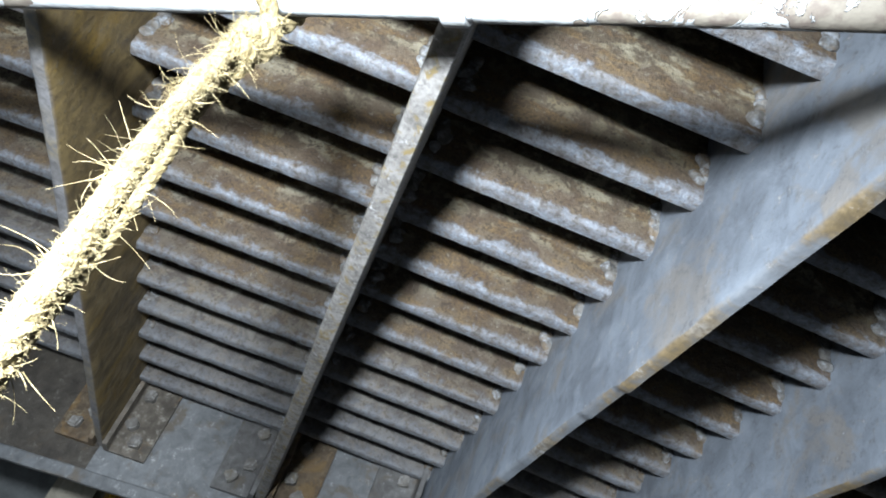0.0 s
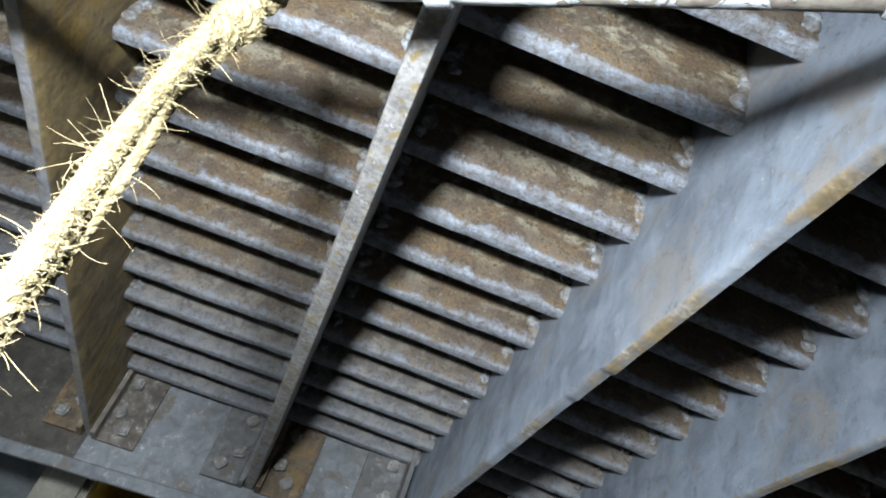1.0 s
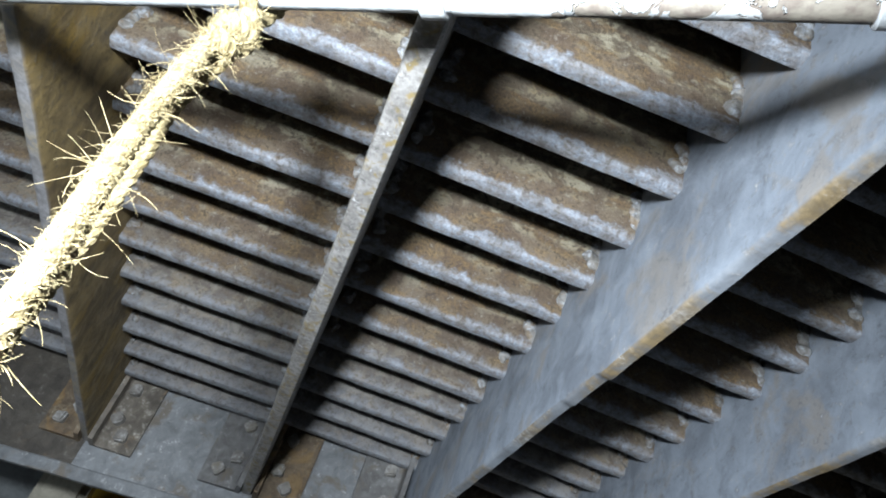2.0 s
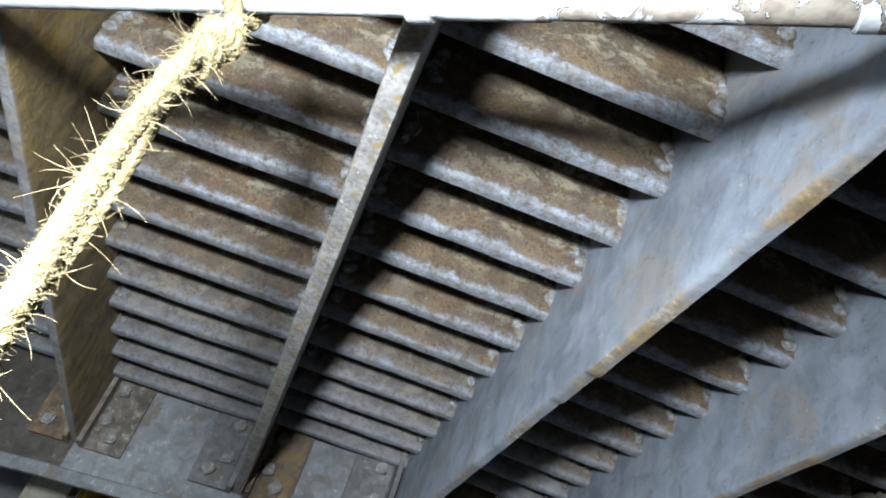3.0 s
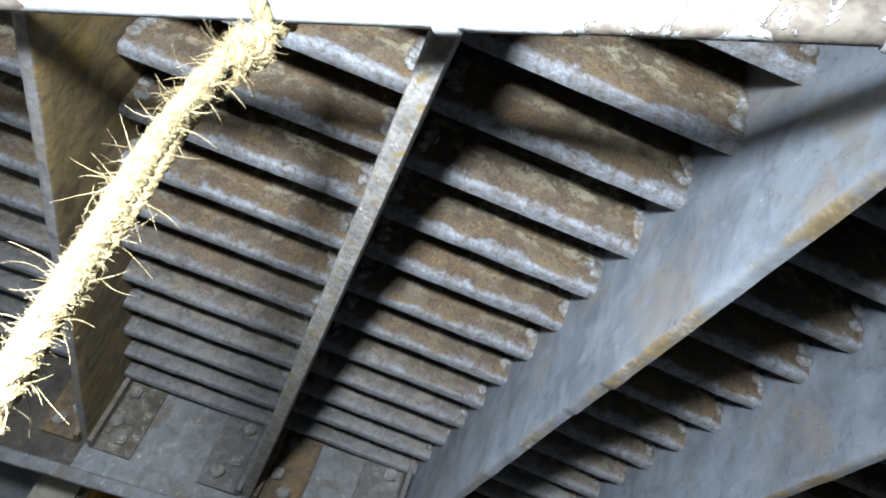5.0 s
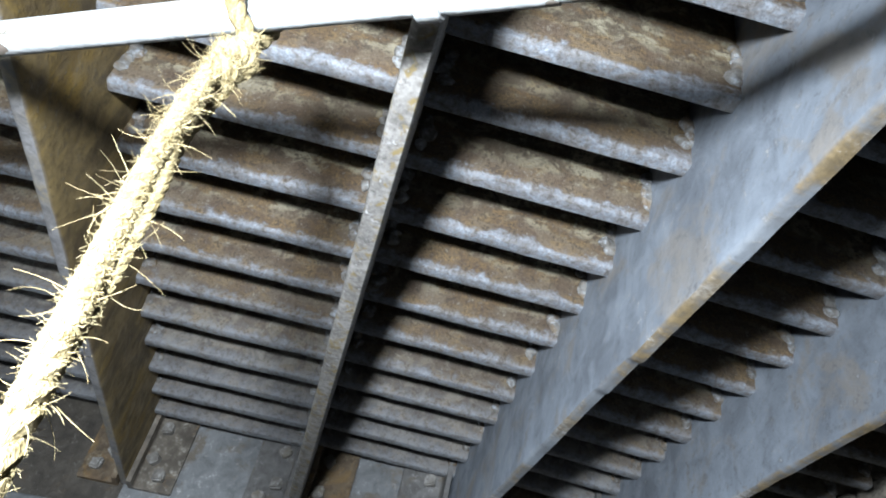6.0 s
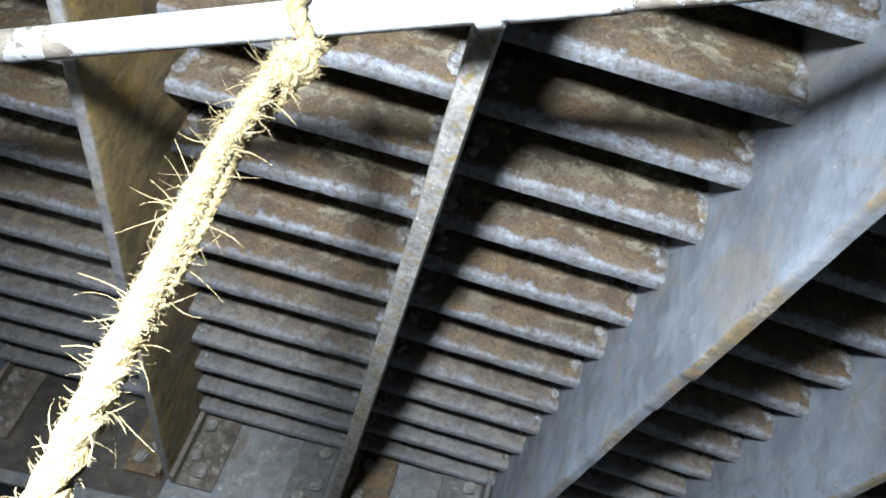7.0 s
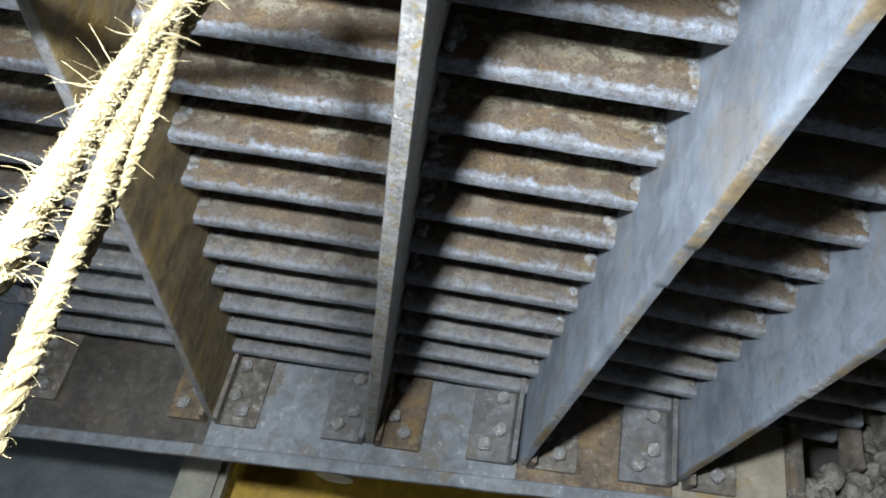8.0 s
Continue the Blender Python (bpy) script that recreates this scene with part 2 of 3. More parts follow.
# ---- building blocks ----
def part(name, bm, material, parent=None, label="", smooth=True):
    me = bpy.data.meshes.new(name)
    bm.to_mesh(me)
    bm.free()
    return mesh_part(name, me, material, parent, label, smooth)


def mesh_part(name, me, material, parent=None, label="", smooth=True):
    if not me.materials:
        me.materials.append(material)
    for p in me.polygons:
        p.use_smooth = smooth
    if smooth:
        me.set_sharp_from_angle(angle=radians(38))
    ob = new(name, me)
    if parent is not None:
        ob.parent = parent
        ob.matrix_parent_inverse = Matrix.Translation(parent.location).inverted()
    if label:
        ob["label"] = label
    return ob


def empty(name, place, label, category, group="", kind=""):
    ob = new(name)
    ob.empty_display_size = 0.05
    ob.location = place
    return tagged(ob, label, category, group, kind)


def box(bm, low, high, bevel=0.0):
    made = bmesh.ops.create_cube(bm, size=1.0)["verts"]
    a, b = Vector(low), Vector(high)
    for v in made:
        v.co = Vector([a[i] + (v.co[i] + 0.5) * (b[i] - a[i]) for i in range(3)])
    if bevel:
        edges = list({e for v in made for e in v.link_edges})
        bmesh.ops.bevel(bm, geom=edges, offset=bevel, segments=2, affect="EDGES")
    return bm


def boxed(low, high, bevel=0.0):
    return box(bmesh.new(), low, high, bevel)


def rough_up(bm, amount, scale, seed=0.0):
    for v in bm.verts:
        v.co += amount * noise.noise_vector(v.co * scale + Vector((seed, seed * 1.7, -seed)))
    return bm


def loft(rings, closed=True, caps=True):
    """A skin over rings of points, each of the same length."""
    bm = bmesh.new()
    rows = [[bm.verts.new(p) for p in ring] for ring in rings]
    n = len(rows[0])
    for a, b in zip(rows, rows[1:]):
        for i in range(n if closed else n - 1):
            bm.faces.new((a[i], a[(i + 1) % n], b[(i + 1) % n], b[i]))
    if caps and closed:
        bm.faces.new(rows[0][::-1])
        bm.faces.new(rows[-1])
    bmesh.ops.recalc_face_normals(bm, faces=bm.faces)
    return bm


def frames_along(path):
    """Tangent and two side directions at each point of a path, carried along without twist."""
    out, side = [], None
    for i, p in enumerate(path):
        t = (path[min(i + 1, len(path) - 1)] - path[max(i - 1, 0)]).normalized()
        if side is None:
            side = t.orthogonal().normalized()
        side = (side - t * side.dot(t)).normalized()
        out.append((p, t, side, t.cross(side)))
    return out


def tube_rings(path, radius, sides):
    rings = []
    for i, (p, t, u, w) in enumerate(frames_along(path)):
        r = radius(i) if callable(radius) else radius
        rings.append([p + r * (math.cos(a) * u + math.sin(a) * w) for a in (2 * math.pi * j / sides for j in range(sides))])
    return rings


def smooth_path(points, steps):
    """A Catmull-Rom curve through points."""
    pts = [Vector(p) for p in points]
    pts = [2 * pts[0] - pts[1]] + pts + [2 * pts[-1] - pts[-2]]
    out = []
    for a, b, c, d in zip(pts, pts[1:], pts[2:], pts[3:]):
        for s in range(steps):
            t = s / steps
            out.append(0.5 * (2 * b + (c - a) * t + (2 * a - 5 * b + 4 * c - d) * t * t + (3 * b - a - 3 * c + d) * t ** 3))
    return out + [pts[-2]]


# ---- plan ----
BAR_Z, BAR_W, BAR_H = 2.40, 0.031, 0.20
BARS = range(-6, 12)
SKEW = -0.26             # the end beam crosses the joists askew, and the bars fan out towards it


def end_y(x):
    return 2.46 + SKEW * x


# each joist: left and right face, underside near and far
JOISTS = [
    (-1.268, -1.238, 2.185, 2.185),
    (-0.528, -0.499, 2.183, 2.187),
    (0.006, 0.041, 2.187, 2.184),
    (0.471, 0.498, 2.153, 2.171),
    (0.919, 0.943, 2.187, 2.200),
    (1.390, 1.420, 2.19, 2.20),
]
# each bay: far lower edge of bar 0 and the pitch, at its left and its right end
BAYS = [
    (0.782, 0.1700, 0.716, 0.1622),
    (0.712, 0.1622, 0.670, 0.1580),
    (0.681, 0.1520, 0.650, 0.1500),
    (0.655, 0.1422, 0.640, 0.1420),
    (0.640, 0.1410, 0.620, 0.1390),
]
LEANS = {3: 0.015, 4: 0.010}    # how far a joist leans out at its foot
NOTCHES = {3: ((0.985, 0.006), (1.125, 0.006))}


def joist_foot(j, y):
    left, right, near, far = JOISTS[j]
    t = min(max((y - 0.5) / 1.7, 0.0), 1.0)
    z = near + (far - near) * t
    for at, rise in NOTCHES.get(j, ()):
        z += rise * min(max((y - at) / 0.012, 0.0), 1.0)
    z += 0.0018 * noise.noise(Vector((j * 3.1, y * 14, 0))) + 0.003 * noise.noise(Vector((j * 5.3, y * 3, 4)))
    return z


def joist_plate(j):
    left, right, near, far = JOISTS[j]
    lean = LEANS.get(j, 0.0)
    top, length = 2.60, end_y(left) - 0.004
    rings = []
    steps = 320
    for i in range(steps + 1):
        y = -0.9 + (length + 0.9) * i / steps
        foot = joist_foot(j, y)
        wave = 0.0016 * noise.noise(Vector((j * 2.0, y * 5, 9)))
        chip = 0.0025 * max(0.0, noise.noise(Vector((j, y * 8, 2.5))))
        ring = []
        for f in (0.0, 0.25, 0.5, 0.75, 0.93, 1.0):
            z = top + (foot + 0.009 - top) * f
            ring.append((left + lean * f + wave, y, z))
        ring += [(left + lean + 0.002 + chip, y, foot + 0.0035), (left + lean + 0.006 + chip, y, foot + 0.0012), (left + lean + 0.011, y, foot + 0.0003),
                 (right + lean - 0.0035, y, foot), (right + lean - chip * 0.5, y, foot + 0.005)]
        for f in (0.93, 0.6, 0.3, 0.0):
            ring.append((right + lean * f + wave, y, top + (foot + 0.005 - top) * f))
        rings.append(ring)
    return loft(rings)


def nut(place, axis, size, seed):
    """A heavy square head, its corners rusted round and crusted over."""
    turn = Vector(axis).to_track_quat("Z", "Y").to_matrix().to_4x4()
    bm = box(bmesh.new(), (-size * 0.5, -size * 0.5, -0.004), (size * 0.5, size * 0.5, size * 0.75), size * 0.14)
    bmesh.ops.subdivide_edges(bm, edges=[e for e in bm.edges if e.calc_length() > size * 0.4], cuts=2, use_grid_fill=True)
    rough_up(bm, size * 0.13, 42, seed * 1.9)
    bmesh.ops.transform(bm, matrix=Matrix.Translation(place) @ turn @ pose(0, 0, 0, 0, 0, seed * 47), verts=bm.verts)
    return bm


def angle_cleat(parent, j, side):
    """Angle iron that ties a joist to the end beam: one leg on the beam, one on the joist, with two nuts on each."""
    left, right, near, far = JOISTS[j]
    x = left - 0.002 if side < 0 else right + LEANS.get(j, 0.0) + 0.002
    wide, low, high = 0.14, 2.178, 2.46
    yb = end_y(x)
    rings = []
    for z in (low, low + 0.004, high - 0.004, high):
        trim = 0.003 if z in (low, high) else 0.0
        y0 = end_y(x + side * wide) - 0.002
        rings.append([(x, yb - 0.075 + trim, z), (x, yb - 0.002, z), (x + side * (wide - trim), y0, z), (x + side * (wide - trim), y0 - 0.016, z),
                      (x + side * 0.020, yb - 0.020, z), (x + side * 0.016, yb - 0.028, z), (x + side * 0.015, yb - 0.075 + trim, z)])
    cleat = part("cleat", rough_up(loft(rings), 0.001, 20, j), CLEATS.get((j, side), BROWN), parent, "rust-brown angle iron cleat", smooth=False)
    for n, (dx, up) in enumerate(((0.088, 0.048), (0.048, 0.098), (0.052, 0.205))):
        px, z = x + side * dx, low + up
        part("nut", nut(Vector((px, end_y(px) - 0.018, z)), (SKEW, -1, 0), 0.036, j + n + side), BOLT, cleat, "pale crusted bolt head")


# ---- setting ----
def wall(name, low, high, material, label, category="wall"):
    ob = part(name, boxed(low, high), material, None, "", smooth=False)
    return tagged(ob, label, category, "", "structure")


# Unseen floor, its colour raised to bounce light into the bays.
wall("floor", (-3.2, -2.7, -0.1), (3.2, 5.2, 0.0), BOUNCE_FLOOR, "unseen concrete floor under the deck, made pale to bounce light", "floor")
# Black plate added where only darkness shows between the bars.
wall("ceiling", (-3.2, -2.7, 2.60), (3.2, 5.2, 2.68), VOID_BLACK, "black plate added for the darkness above the deck bars", "ceiling")
# Unseen walls added, kept dark to cut bounce; west gap for the fill lamp.
wall("wall_west_1", (-3.3, -2.7, 0.0), (-3.2, -0.7, 2.60), CONCRETE, "added dark side wall beside the gap for the fill lamp")
wall("wall_west_2", (-3.3, 0.3, 0.0), (-3.2, 5.2, 2.60), CONCRETE, "added dark side wall beside the gap for the fill lamp")
wall("wall_west_3", (-3.3, -0.7, 2.05), (-3.2, 0.3, 2.60), CONCRETE, "added dark wall over the gap for the fill lamp")
wall("wall_east", (3.2, -2.7, 0.0), (3.3, 5.2, 2.60), CONCRETE, "added dark side wall, out of view")
wall("wall_south", (-3.2, -2.8, 0.0), (3.2, -2.7, 2.60), CONCRETE, "added dark wall behind, out of view")
wall("wall_north", (-3.2, 5.2, 0.0), (3.2, 5.3, 2.60), CONCRETE, "added dark wall closing the far end")


# ---- joists ----
for j, (left, right, near, far) in enumerate(JOISTS[:-1]):
    ochre = j in (1,)
    text = "ochre-rusted steel joist plate hanging below the deck bars" if ochre else "blue-grey weathered steel joist plate with a rusty lower edge"
    joist = empty("joist", ((left + right) / 2, 0.8, 2.60), text, "joist", "deck joists")
    part("plate", joist_plate(j), OCHRE if ochre else GREY if j == 2 else BEAM, joist)
    for side in (-1, 1):
        angle_cleat(joist, j, side)


# ---- deck bars ----
def deck_bar_mesh(x0, x1, y0, y1, seed):
    """A bar with a worn, rounded lower lip."""
    rings, steps = [], 34
    for i in range(steps + 1):
        x = x0 + (x1 - x0) * i / steps
        y = y0 + (y1 - y0) * i / steps
        w = [0.0014 * noise.noise(Vector((x * 9 + seed * 3, n * 1.3, seed))) + 0.0013 * noise.noise(Vector((x * 40 + seed, n * 2.1, seed * 2))) for n in range(6)]
        ring = [(0.0, BAR_H), (0.0, 0.06 + w[0]), (0.0 + w[1] * 0.5, 0.003 + w[1]), (-0.003, 0.0 + w[2]), (-BAR_W * 0.4, -0.0005 + w[2]), (-BAR_W + 0.006, 0.0005 + w[3]),
                (-BAR_W + 0.002 + w[3], 0.003 + w[3]), (-BAR_W + w[4] * 0.6, 0.008 + w[4]), (-BAR_W - 0.001 + w[5] * 0.6, 0.05), (-BAR_W, 0.10), (-BAR_W, BAR_H)]
        rings.append([(x, y + a, BAR_Z + b) for a, b in ring])
    return loft(rings, caps=False)


def weld(x, y, side, seed):
    """The crusted lump of weld where a bar meets its joist: a few runs of bead, one over the other."""
    bm = bmesh.new()
    rng = random.Random(seed)
    for n in range(4):
        at = (x + side * rng.uniform(0.006, 0.024), y - BAR_W - 0.001, BAR_Z + 0.040 + 0.019 * n + rng.uniform(-0.006, 0.006))
        size = (rng.uniform(0.011, 0.018), rng.uniform(0.006, 0.011), rng.uniform(0.012, 0.020), 1)
        bmesh.ops.create_icosphere(bm, subdivisions=3, radius=1.0, matrix=Matrix.Translation(at) @ Matrix.Diagonal(size))
    return rough_up(bm, 0.006, 62, seed)


for j, (ya, pa, yb, pb) in enumerate(BAYS):
    x0, x1 = JOISTS[j][1] + 0.0005, JOISTS[j + 1][0] - 0.0005 + LEANS.get(j + 1, 0.0)
    for k in BARS:
        shift = random.uniform(-0.003, 0.003)
        y0, y1 = ya + pa * k + shift, yb + pb * k + shift
        seed = j * 31.7 + k * 2.3
        bar = empty("deck_bar", ((x0 + x1) / 2, (y0 + y1) / 2, BAR_Z), "rust-mottled steel deck bar with a pale lower edge", "deck bar", "deck bars between the joists")
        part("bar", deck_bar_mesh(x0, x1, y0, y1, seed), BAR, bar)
        for side, x, y in ((1, x0, y0), (-1, x1, y1)):
            part("weld", weld(x, y, side, seed + side), WELD, bar, "pale crusted lump of weld")


# ---- end beam ----
def end_beam():
    thing = empty("end_beam", (0, end_y(0), 2.1), "grey-brown riveted steel beam that carries the joist ends", "beam")

    def foot(x):
        return 2.088 + 0.035 * x

    flange = []
    for i in range(121):
        x = -2.2 + 3.68 * i / 120
        y, z = end_y(x), foot(x) + 0.002 * noise.noise(Vector((x * 8, 1, 2)))
        flange.append([(x, y - 0.004, z + 0.034), (x, y - 0.007, z + 0.030), (x, y - 0.008, z - 0.004), (x, y - 0.005, z - 0.009), (x, y + 0.013, z - 0.009), (x, y + 0.013, z + 0.034)])
    part("flange", loft(flange), END, thing, smooth=False)
    cuts = [-2.2] + [(a + b) / 2 for a, b, *_ in JOISTS[:-1]] + [1.235]
    for n, (a, b) in enumerate(zip(cuts, cuts[1:])):
        rings = []
        for i in range(31):
            x = a + (b - a) * i / 30
            y, z = end_y(x), foot(x) + 0.0125
            rings.append([(x, y, 2.60), (x, y, z), (x, y + 0.014, z), (x, y + 0.014, 2.60)])
        part("web_panel", loft(rings), {0: DARK, 1: DARK, 2: END, 3: END, 4: RUST, 5: TAN}.get(n, BROWN), thing, {2: "blue-grey steel web panel", 3: "blue-grey steel web panel", 5: "tan steel web panel"}.get(n, "rust-brown steel web panel"))
    y = end_y(1.255)
    part("edge_angle", rough_up(boxed((1.236, y - 0.03, 2.135), (1.275, y + 0.02, 2.47), 0.004), 0.003, 14), BROWN, thing, "rust-brown angle iron at the cut end of the web")


end_beam()


def joist_stub():
    """The cut-off end of a joist, still cleated to the end beam beside the masonry."""
    left, right, near, far = JOISTS[5]
    y = end_y(left) - 0.004
    stub = empty("joist_stub", (left, y, 2.60), "tan rusted stub of a cut joist beside the rubble wall", "joist")
    bm = boxed((left, y - 0.05, far + 0.10), (right + 0.005, y + 0.03, 2.596), 0.004)
    bmesh.ops.subdivide_edges(bm, edges=bm.edges[:], cuts=5, use_grid_fill=True)
    part("plate", rough_up(bm, 0.008, 15, 5), BROWN, stub)


def rubble_wall():
    """Rough stones in dark mortar that close the last bay."""
    core = tagged(part("wall_rubble", boxed((1.50, -0.9, 0.0), (1.90, 3.0, 2.598)), CONCRETE, None, "", smooth=False), "rough pale rubble stones in dark mortar closing the bay", "wall", "", "structure")
    rng = random.Random(21)
    z = 1.90
    while z < 2.50:
        tall, y = rng.uniform(0.07, 0.12), 1.15 + rng.uniform(0, 0.06)
        while y < 2.15:
            long = rng.uniform(0.08, 0.17)
            bm = bmesh.new()
            bmesh.ops.create_icosphere(bm, subdivisions=3, radius=1.0)
            for v in bm.verts:
                v.co = Vector([math.copysign(abs(c) ** 0.6, c) for c in v.co])
                v.co = Vector((1.505 + v.co.x * rng.uniform(0.060, 0.064), y + long / 2 + v.co.y * long * 0.52, z + tall / 2 + v.co.z * tall * 0.52))
            part("stone", rough_up(rough_up(bm, 0.022, 11, y * 7 + z), 0.008, 38, z), STONE, core)
            y += long + rng.uniform(0.004, 0.02)
        z += tall + 0.006
    # loose stones and mortar heaped at the foot of the opening
    for n in range(26):
        x = rng.uniform(1.29, 1.52)
        z = 2.17 + rng.uniform(0.0, 0.07 + 0.8 * (x - 1.29))
        size = rng.uniform(0.016, 0.036)
        bm = bmesh.new()
        bmesh.ops.create_icosphere(bm, subdivisions=3, radius=1.0)
        for v in bm.verts:
            v.co = Vector([math.copysign(abs(c) ** 0.7, c) for c in v.co])
        turn = Matrix.Rotation(rng.uniform(0, 3), 4, "Y") @ Matrix.Rotation(rng.uniform(0, 3), 4, "Z")
        shape = Matrix.Diagonal((size * rng.uniform(0.8, 1.5), size, size * rng.uniform(0.6, 1.0), 1))
        bmesh.ops.transform(bm, matrix=Matrix.Translation((x, end_y(x) + rng.uniform(-0.02, 0.05), z)) @ turn @ shape, verts=bm.verts)
        part("stone", rough_up(rough_up(bm, 0.014, 26, n * 3.7), 0.005, 70, n), STONE, core)


joist_stub()
rubble_wall()

# ---- pipe and rope ----
PIPE_A, PIPE_B = Vector((-0.172, 0.533, 2.121)), Vector((0.357, 0.263, 2.138))
PIPE_D = (PIPE_B - PIPE_A).normalized()
PIPE_R = 0.0205


def conduit():
    thing = empty("pipe", PIPE_A, "white-painted steel pipe with flaking paint, slung under the joists", "pipe")
    path = [PIPE_A + PIPE_D * s for s in np.linspace(-1.9, 1.9, 120)]
    part("tube", loft(tube_rings(path, PIPE_R, 28)), PAINT, thing)

    def sleeve(s0, s1, r):
        c = [PIPE_A + PIPE_D * s for s in (s0, s0 + 0.002, s1 - 0.002, s1)]
        return loft(tube_rings(c, lambda i: r if i in (1, 2) else r - 0.002, 28))

    s = (Vector((0.022, 0.437, 2.130)) - PIPE_A).length
    part("clip", sleeve(s - 0.014, s + 0.012, PIPE_R + 0.0065), PAINT, thing, "white pipe clip")
    part("sleeve", sleeve(s + 0.017, s + 0.13, PIPE_R + 0.0018), PAINT, thing, "white sleeve joint")
    s = (Vector((0.372, 0.256, 2.138)) - PIPE_A).length
    part("clip", sleeve(s - 0.004, s + 0.03, PIPE_R + 0.005), PAINT, thing, "beige flaking pipe clip")


conduit()

KNOT = Vector((-0.138, 0.503, 2.026))


def twisted(name, path, radius, turns, parent, label=""):
    """A rope of three strands laid up along a path: a thin core that carries the strands."""
    core = part(name, loft(tube_rings(path, radius * 0.3, 6)), HEMP, parent, label)
    fr = frames_along(path)
    n = len(fr)
    for s in range(3):
        line = []
        for i, (p, t, u, w) in enumerate(fr):
            a = 2 * math.pi * (turns * i / (n - 1) + s / 3)
            jig = 1 + 0.12 * noise.noise(p * 60 + Vector((s * 9, 0, 0)))
            line.append(p + radius * 0.48 * jig * (math.cos(a) * u + math.sin(a) * w))
        part("strand", loft(tube_rings(line, lambda i: radius * 0.57 * (1 + 0.13 * noise.noise(line[i] * 90)), 8)), HEMP, core)
    return core


def fibres(path, radius, count, length, seed, kind=1.0, thick=0.0005):
    """Loose fibres that stand off a rope."""
    rng = random.Random(seed)
    bm = bmesh.new()
    fr = frames_along(path)
    for _ in range(count):
        p, t, u, w = fr[rng.randrange(len(fr))]
        a = rng.uniform(0, 2 * math.pi)
        out = math.cos(a) * u + math.sin(a) * w
        side = (out + t * rng.uniform(-0.9, 0.9)).normalized()
        size = length * (0.25 + rng.random() ** 2.5)
        curl = Vector([rng.uniform(-1, 1) for _ in range(3)]) * 0.55
        pts, q, d = [], p + out * radius * 0.8, side
        for i in range(6):
            pts.append(q.copy())
            q = q + d * size / 5
            d = (d + curl * 0.35 * kind).normalized()
        r0 = rng.uniform(0.4 * thick, thick)
        rows = [[bm.verts.new(v) for v in ring] for ring in tube_rings(pts, lambda i: r0 * (1 - 0.13 * i), 3)]
        for x, y in zip(rows, rows[1:]):
            for i in range(3):
                bm.faces.new((x[i], x[(i + 1) % 3], y[(i + 1) % 3], y[i]))
    return bm


def fibre_part(name, bm, parent):
    return tagged(part(name, bm, FIBRE, parent), kind="stuff")


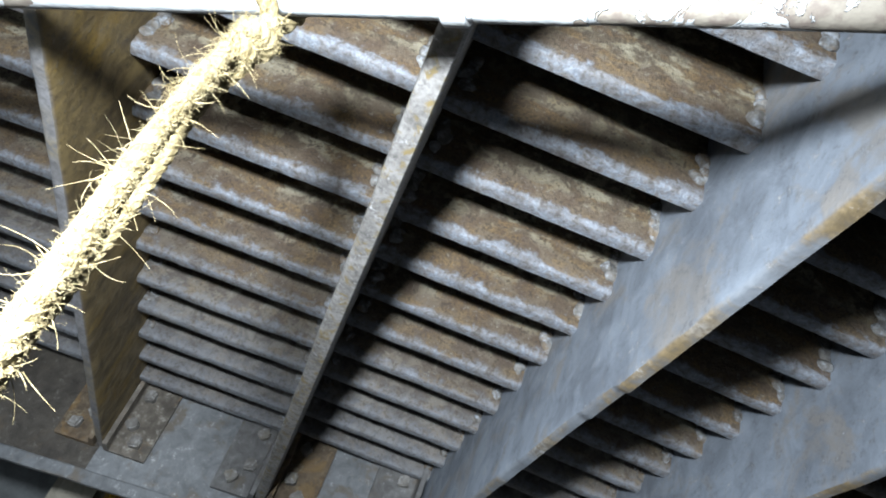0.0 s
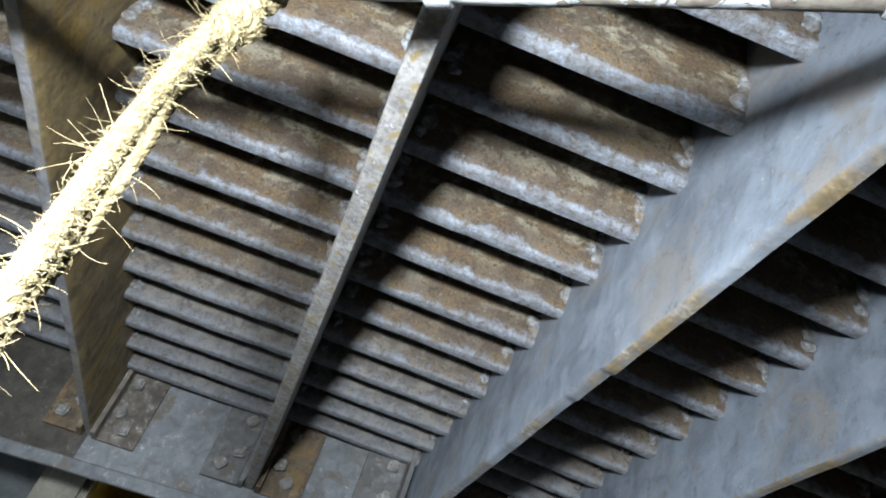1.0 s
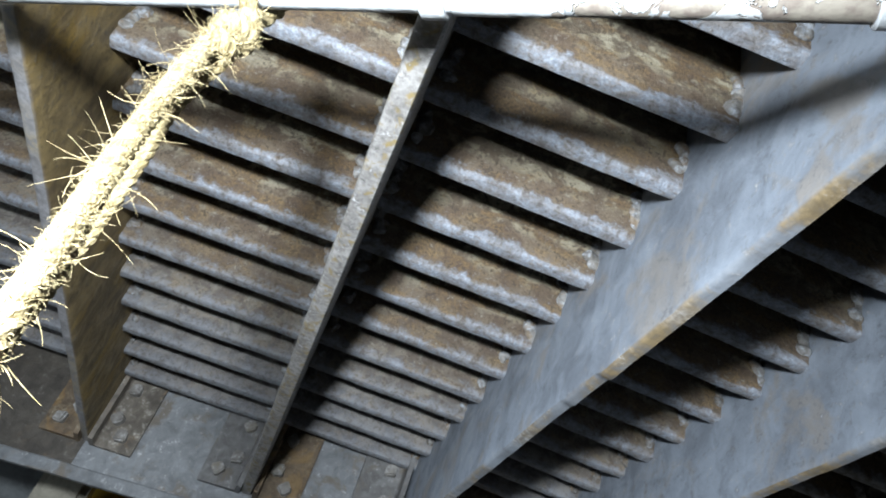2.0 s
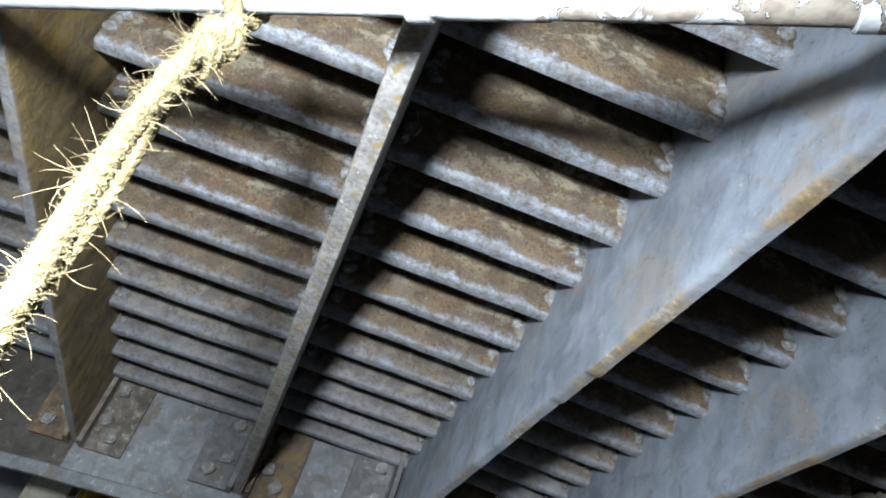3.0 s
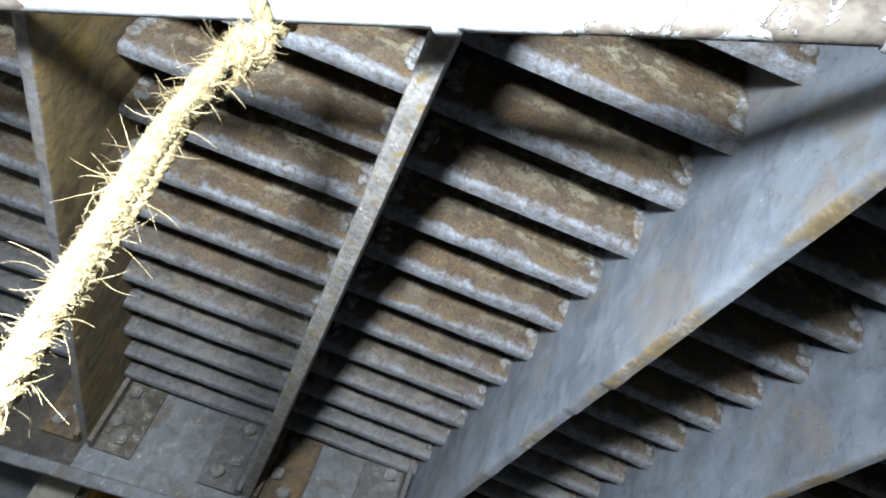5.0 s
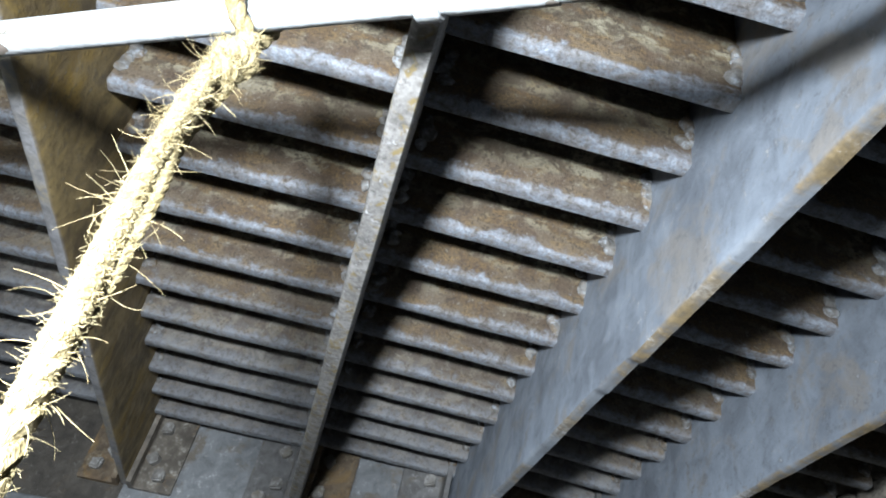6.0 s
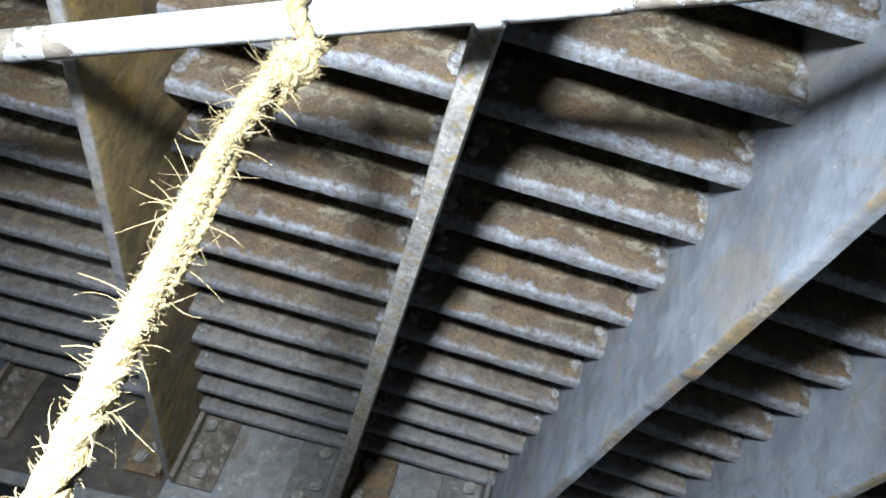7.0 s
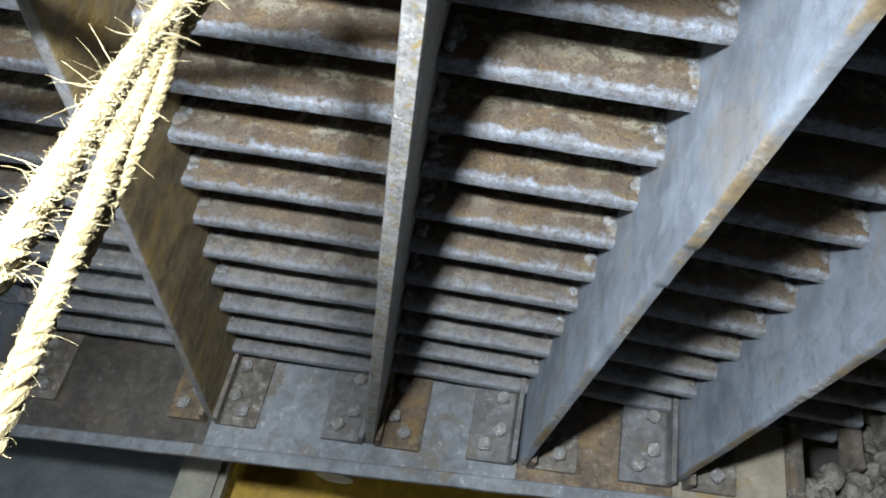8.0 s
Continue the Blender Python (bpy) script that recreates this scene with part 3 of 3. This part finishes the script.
def hanging_rope():
    thing = empty("rope", KNOT, "frayed pale hemp rope knotted round the pipe, two legs hanging", "rope")
    front = smooth_path([KNOT + Vector((-0.008, -0.006, -0.004)), (-0.150, 0.495, 1.955), (-0.147, 0.487, 1.90), (-0.127, 0.443, 1.80), (-0.106, 0.401, 1.70), (-0.085, 0.359, 1.60), (-0.043, 0.275, 1.40), (0.01, 0.17, 1.15)], 26)
    back = smooth_path([KNOT + Vector((0.002, 0.012, -0.004)), (-0.166, 0.535, 1.95), (-0.171, 0.552, 1.88), (-0.165, 0.555, 1.80), (-0.157, 0.555, 1.70), (-0.149, 0.555, 1.60), (-0.135, 0.555, 1.40), (-0.12, 0.555, 1.15)], 26)
    tail = smooth_path([KNOT + Vector((0.010, 0.008, -0.004)), (-0.153, 0.540, 1.95), (-0.154, 0.556, 1.88), (-0.155, 0.568, 1.80), (-0.162, 0.585, 1.72)], 20)
    leg = twisted("leg", front, 0.0098, 19, thing, "bright frayed front leg of hemp rope")
    fibre_part("fibre_fringe", fibres(front[8:160], 0.0092, 280, 0.036, 3, 1.5), leg)
    fibre_part("fuzz", fibres(front[:160], 0.0098, 4200, 0.008, 5, 2.5, 0.00032), leg)
    leg = twisted("leg", back, 0.0106, 20, thing)
    fibre_part("fibre_fringe", fibres(back[10:150], 0.0102, 130, 0.032, 7, 1.5), leg)
    fibre_part("fuzz", fibres(back[:160], 0.0108, 2600, 0.007, 9, 2.5, 0.00032), leg)
    twisted("tail", tail, 0.0068, 10, thing, "thin rope end hanging from the knot")
    # the bight over the pipe
    c = PIPE_A + PIPE_D * 0.026
    up = Vector((0, 0, 1))
    away = up.cross(PIPE_D).normalized()
    if away.y < 0:
        away = -away
    r = PIPE_R + 0.0115
    ring = [KNOT + Vector((0.004, 0.0, -0.012)), KNOT + Vector((0.006, 0.006, 0.030)), c - away * r + Vector((0, 0, -0.03))]
    ring += [c + r * (-math.cos(a) * away + math.sin(a) * up) for a in (radians(d) for d in (5, 40, 80, 125, 165))]
    ring += [KNOT + Vector((-0.016, 0.040, 0.040)), KNOT + Vector((-0.004, 0.014, 0.0))]
    twisted("bight", smooth_path(ring, 10), 0.0100, 9, thing)
    # the wrap of the knot
    coil = []
    for i in range(80):
        f = i / 79
        a = 2 * math.pi * 2.2 * f - 0.6
        r = 0.0135 * min(1.0, 5 * f, 5 * (1 - f))
        coil.append(KNOT + Vector((r * math.cos(a), r * math.sin(a), 0.026 - 0.058 * f + 0.006 * math.sin(a + 0.8))))
    knot = twisted("knot", coil, 0.0105, 8, thing)
    fibre_part("fuzz", fibres(coil, 0.0115, 1500, 0.008, 13, 2.5, 0.00032), knot)
    fibre_part("fibre_fringe", fibres(coil, 0.011, 120, 0.032, 11, 1.5), knot)


hanging_rope()

# ---- beyond the end beam ----
wall("backdrop_panel", (-3.0, 3.78, 1.2), (-0.70, 3.84, 2.598), GREY_PANEL, "dull grey-blue painted sheet wall beyond the beam")
post = tagged(part("post", boxed((-0.735, 3.25, 0.0), (-0.545, 3.40, 2.598), 0.03), CREAM), "cream-painted square steel post beyond the beam", "post")
rail = tagged(part("yellow_beam", boxed((-0.66, 3.62, 1.7), (0.9, 3.76, 2.598), 0.02), YELLOW), "dirty yellow-painted beam beyond the end beam", "beam")
cap = bmesh.new()
bmesh.ops.create_cone(cap, cap_ends=True, segments=40, radius1=0.066, radius2=0.074, depth=0.475, matrix=Matrix.Translation((-0.075, 2.72, 2.3605)))
tagged(part("round_hanger", cap, PAINT), "white round hanger behind the flange of the beam", "hanger")
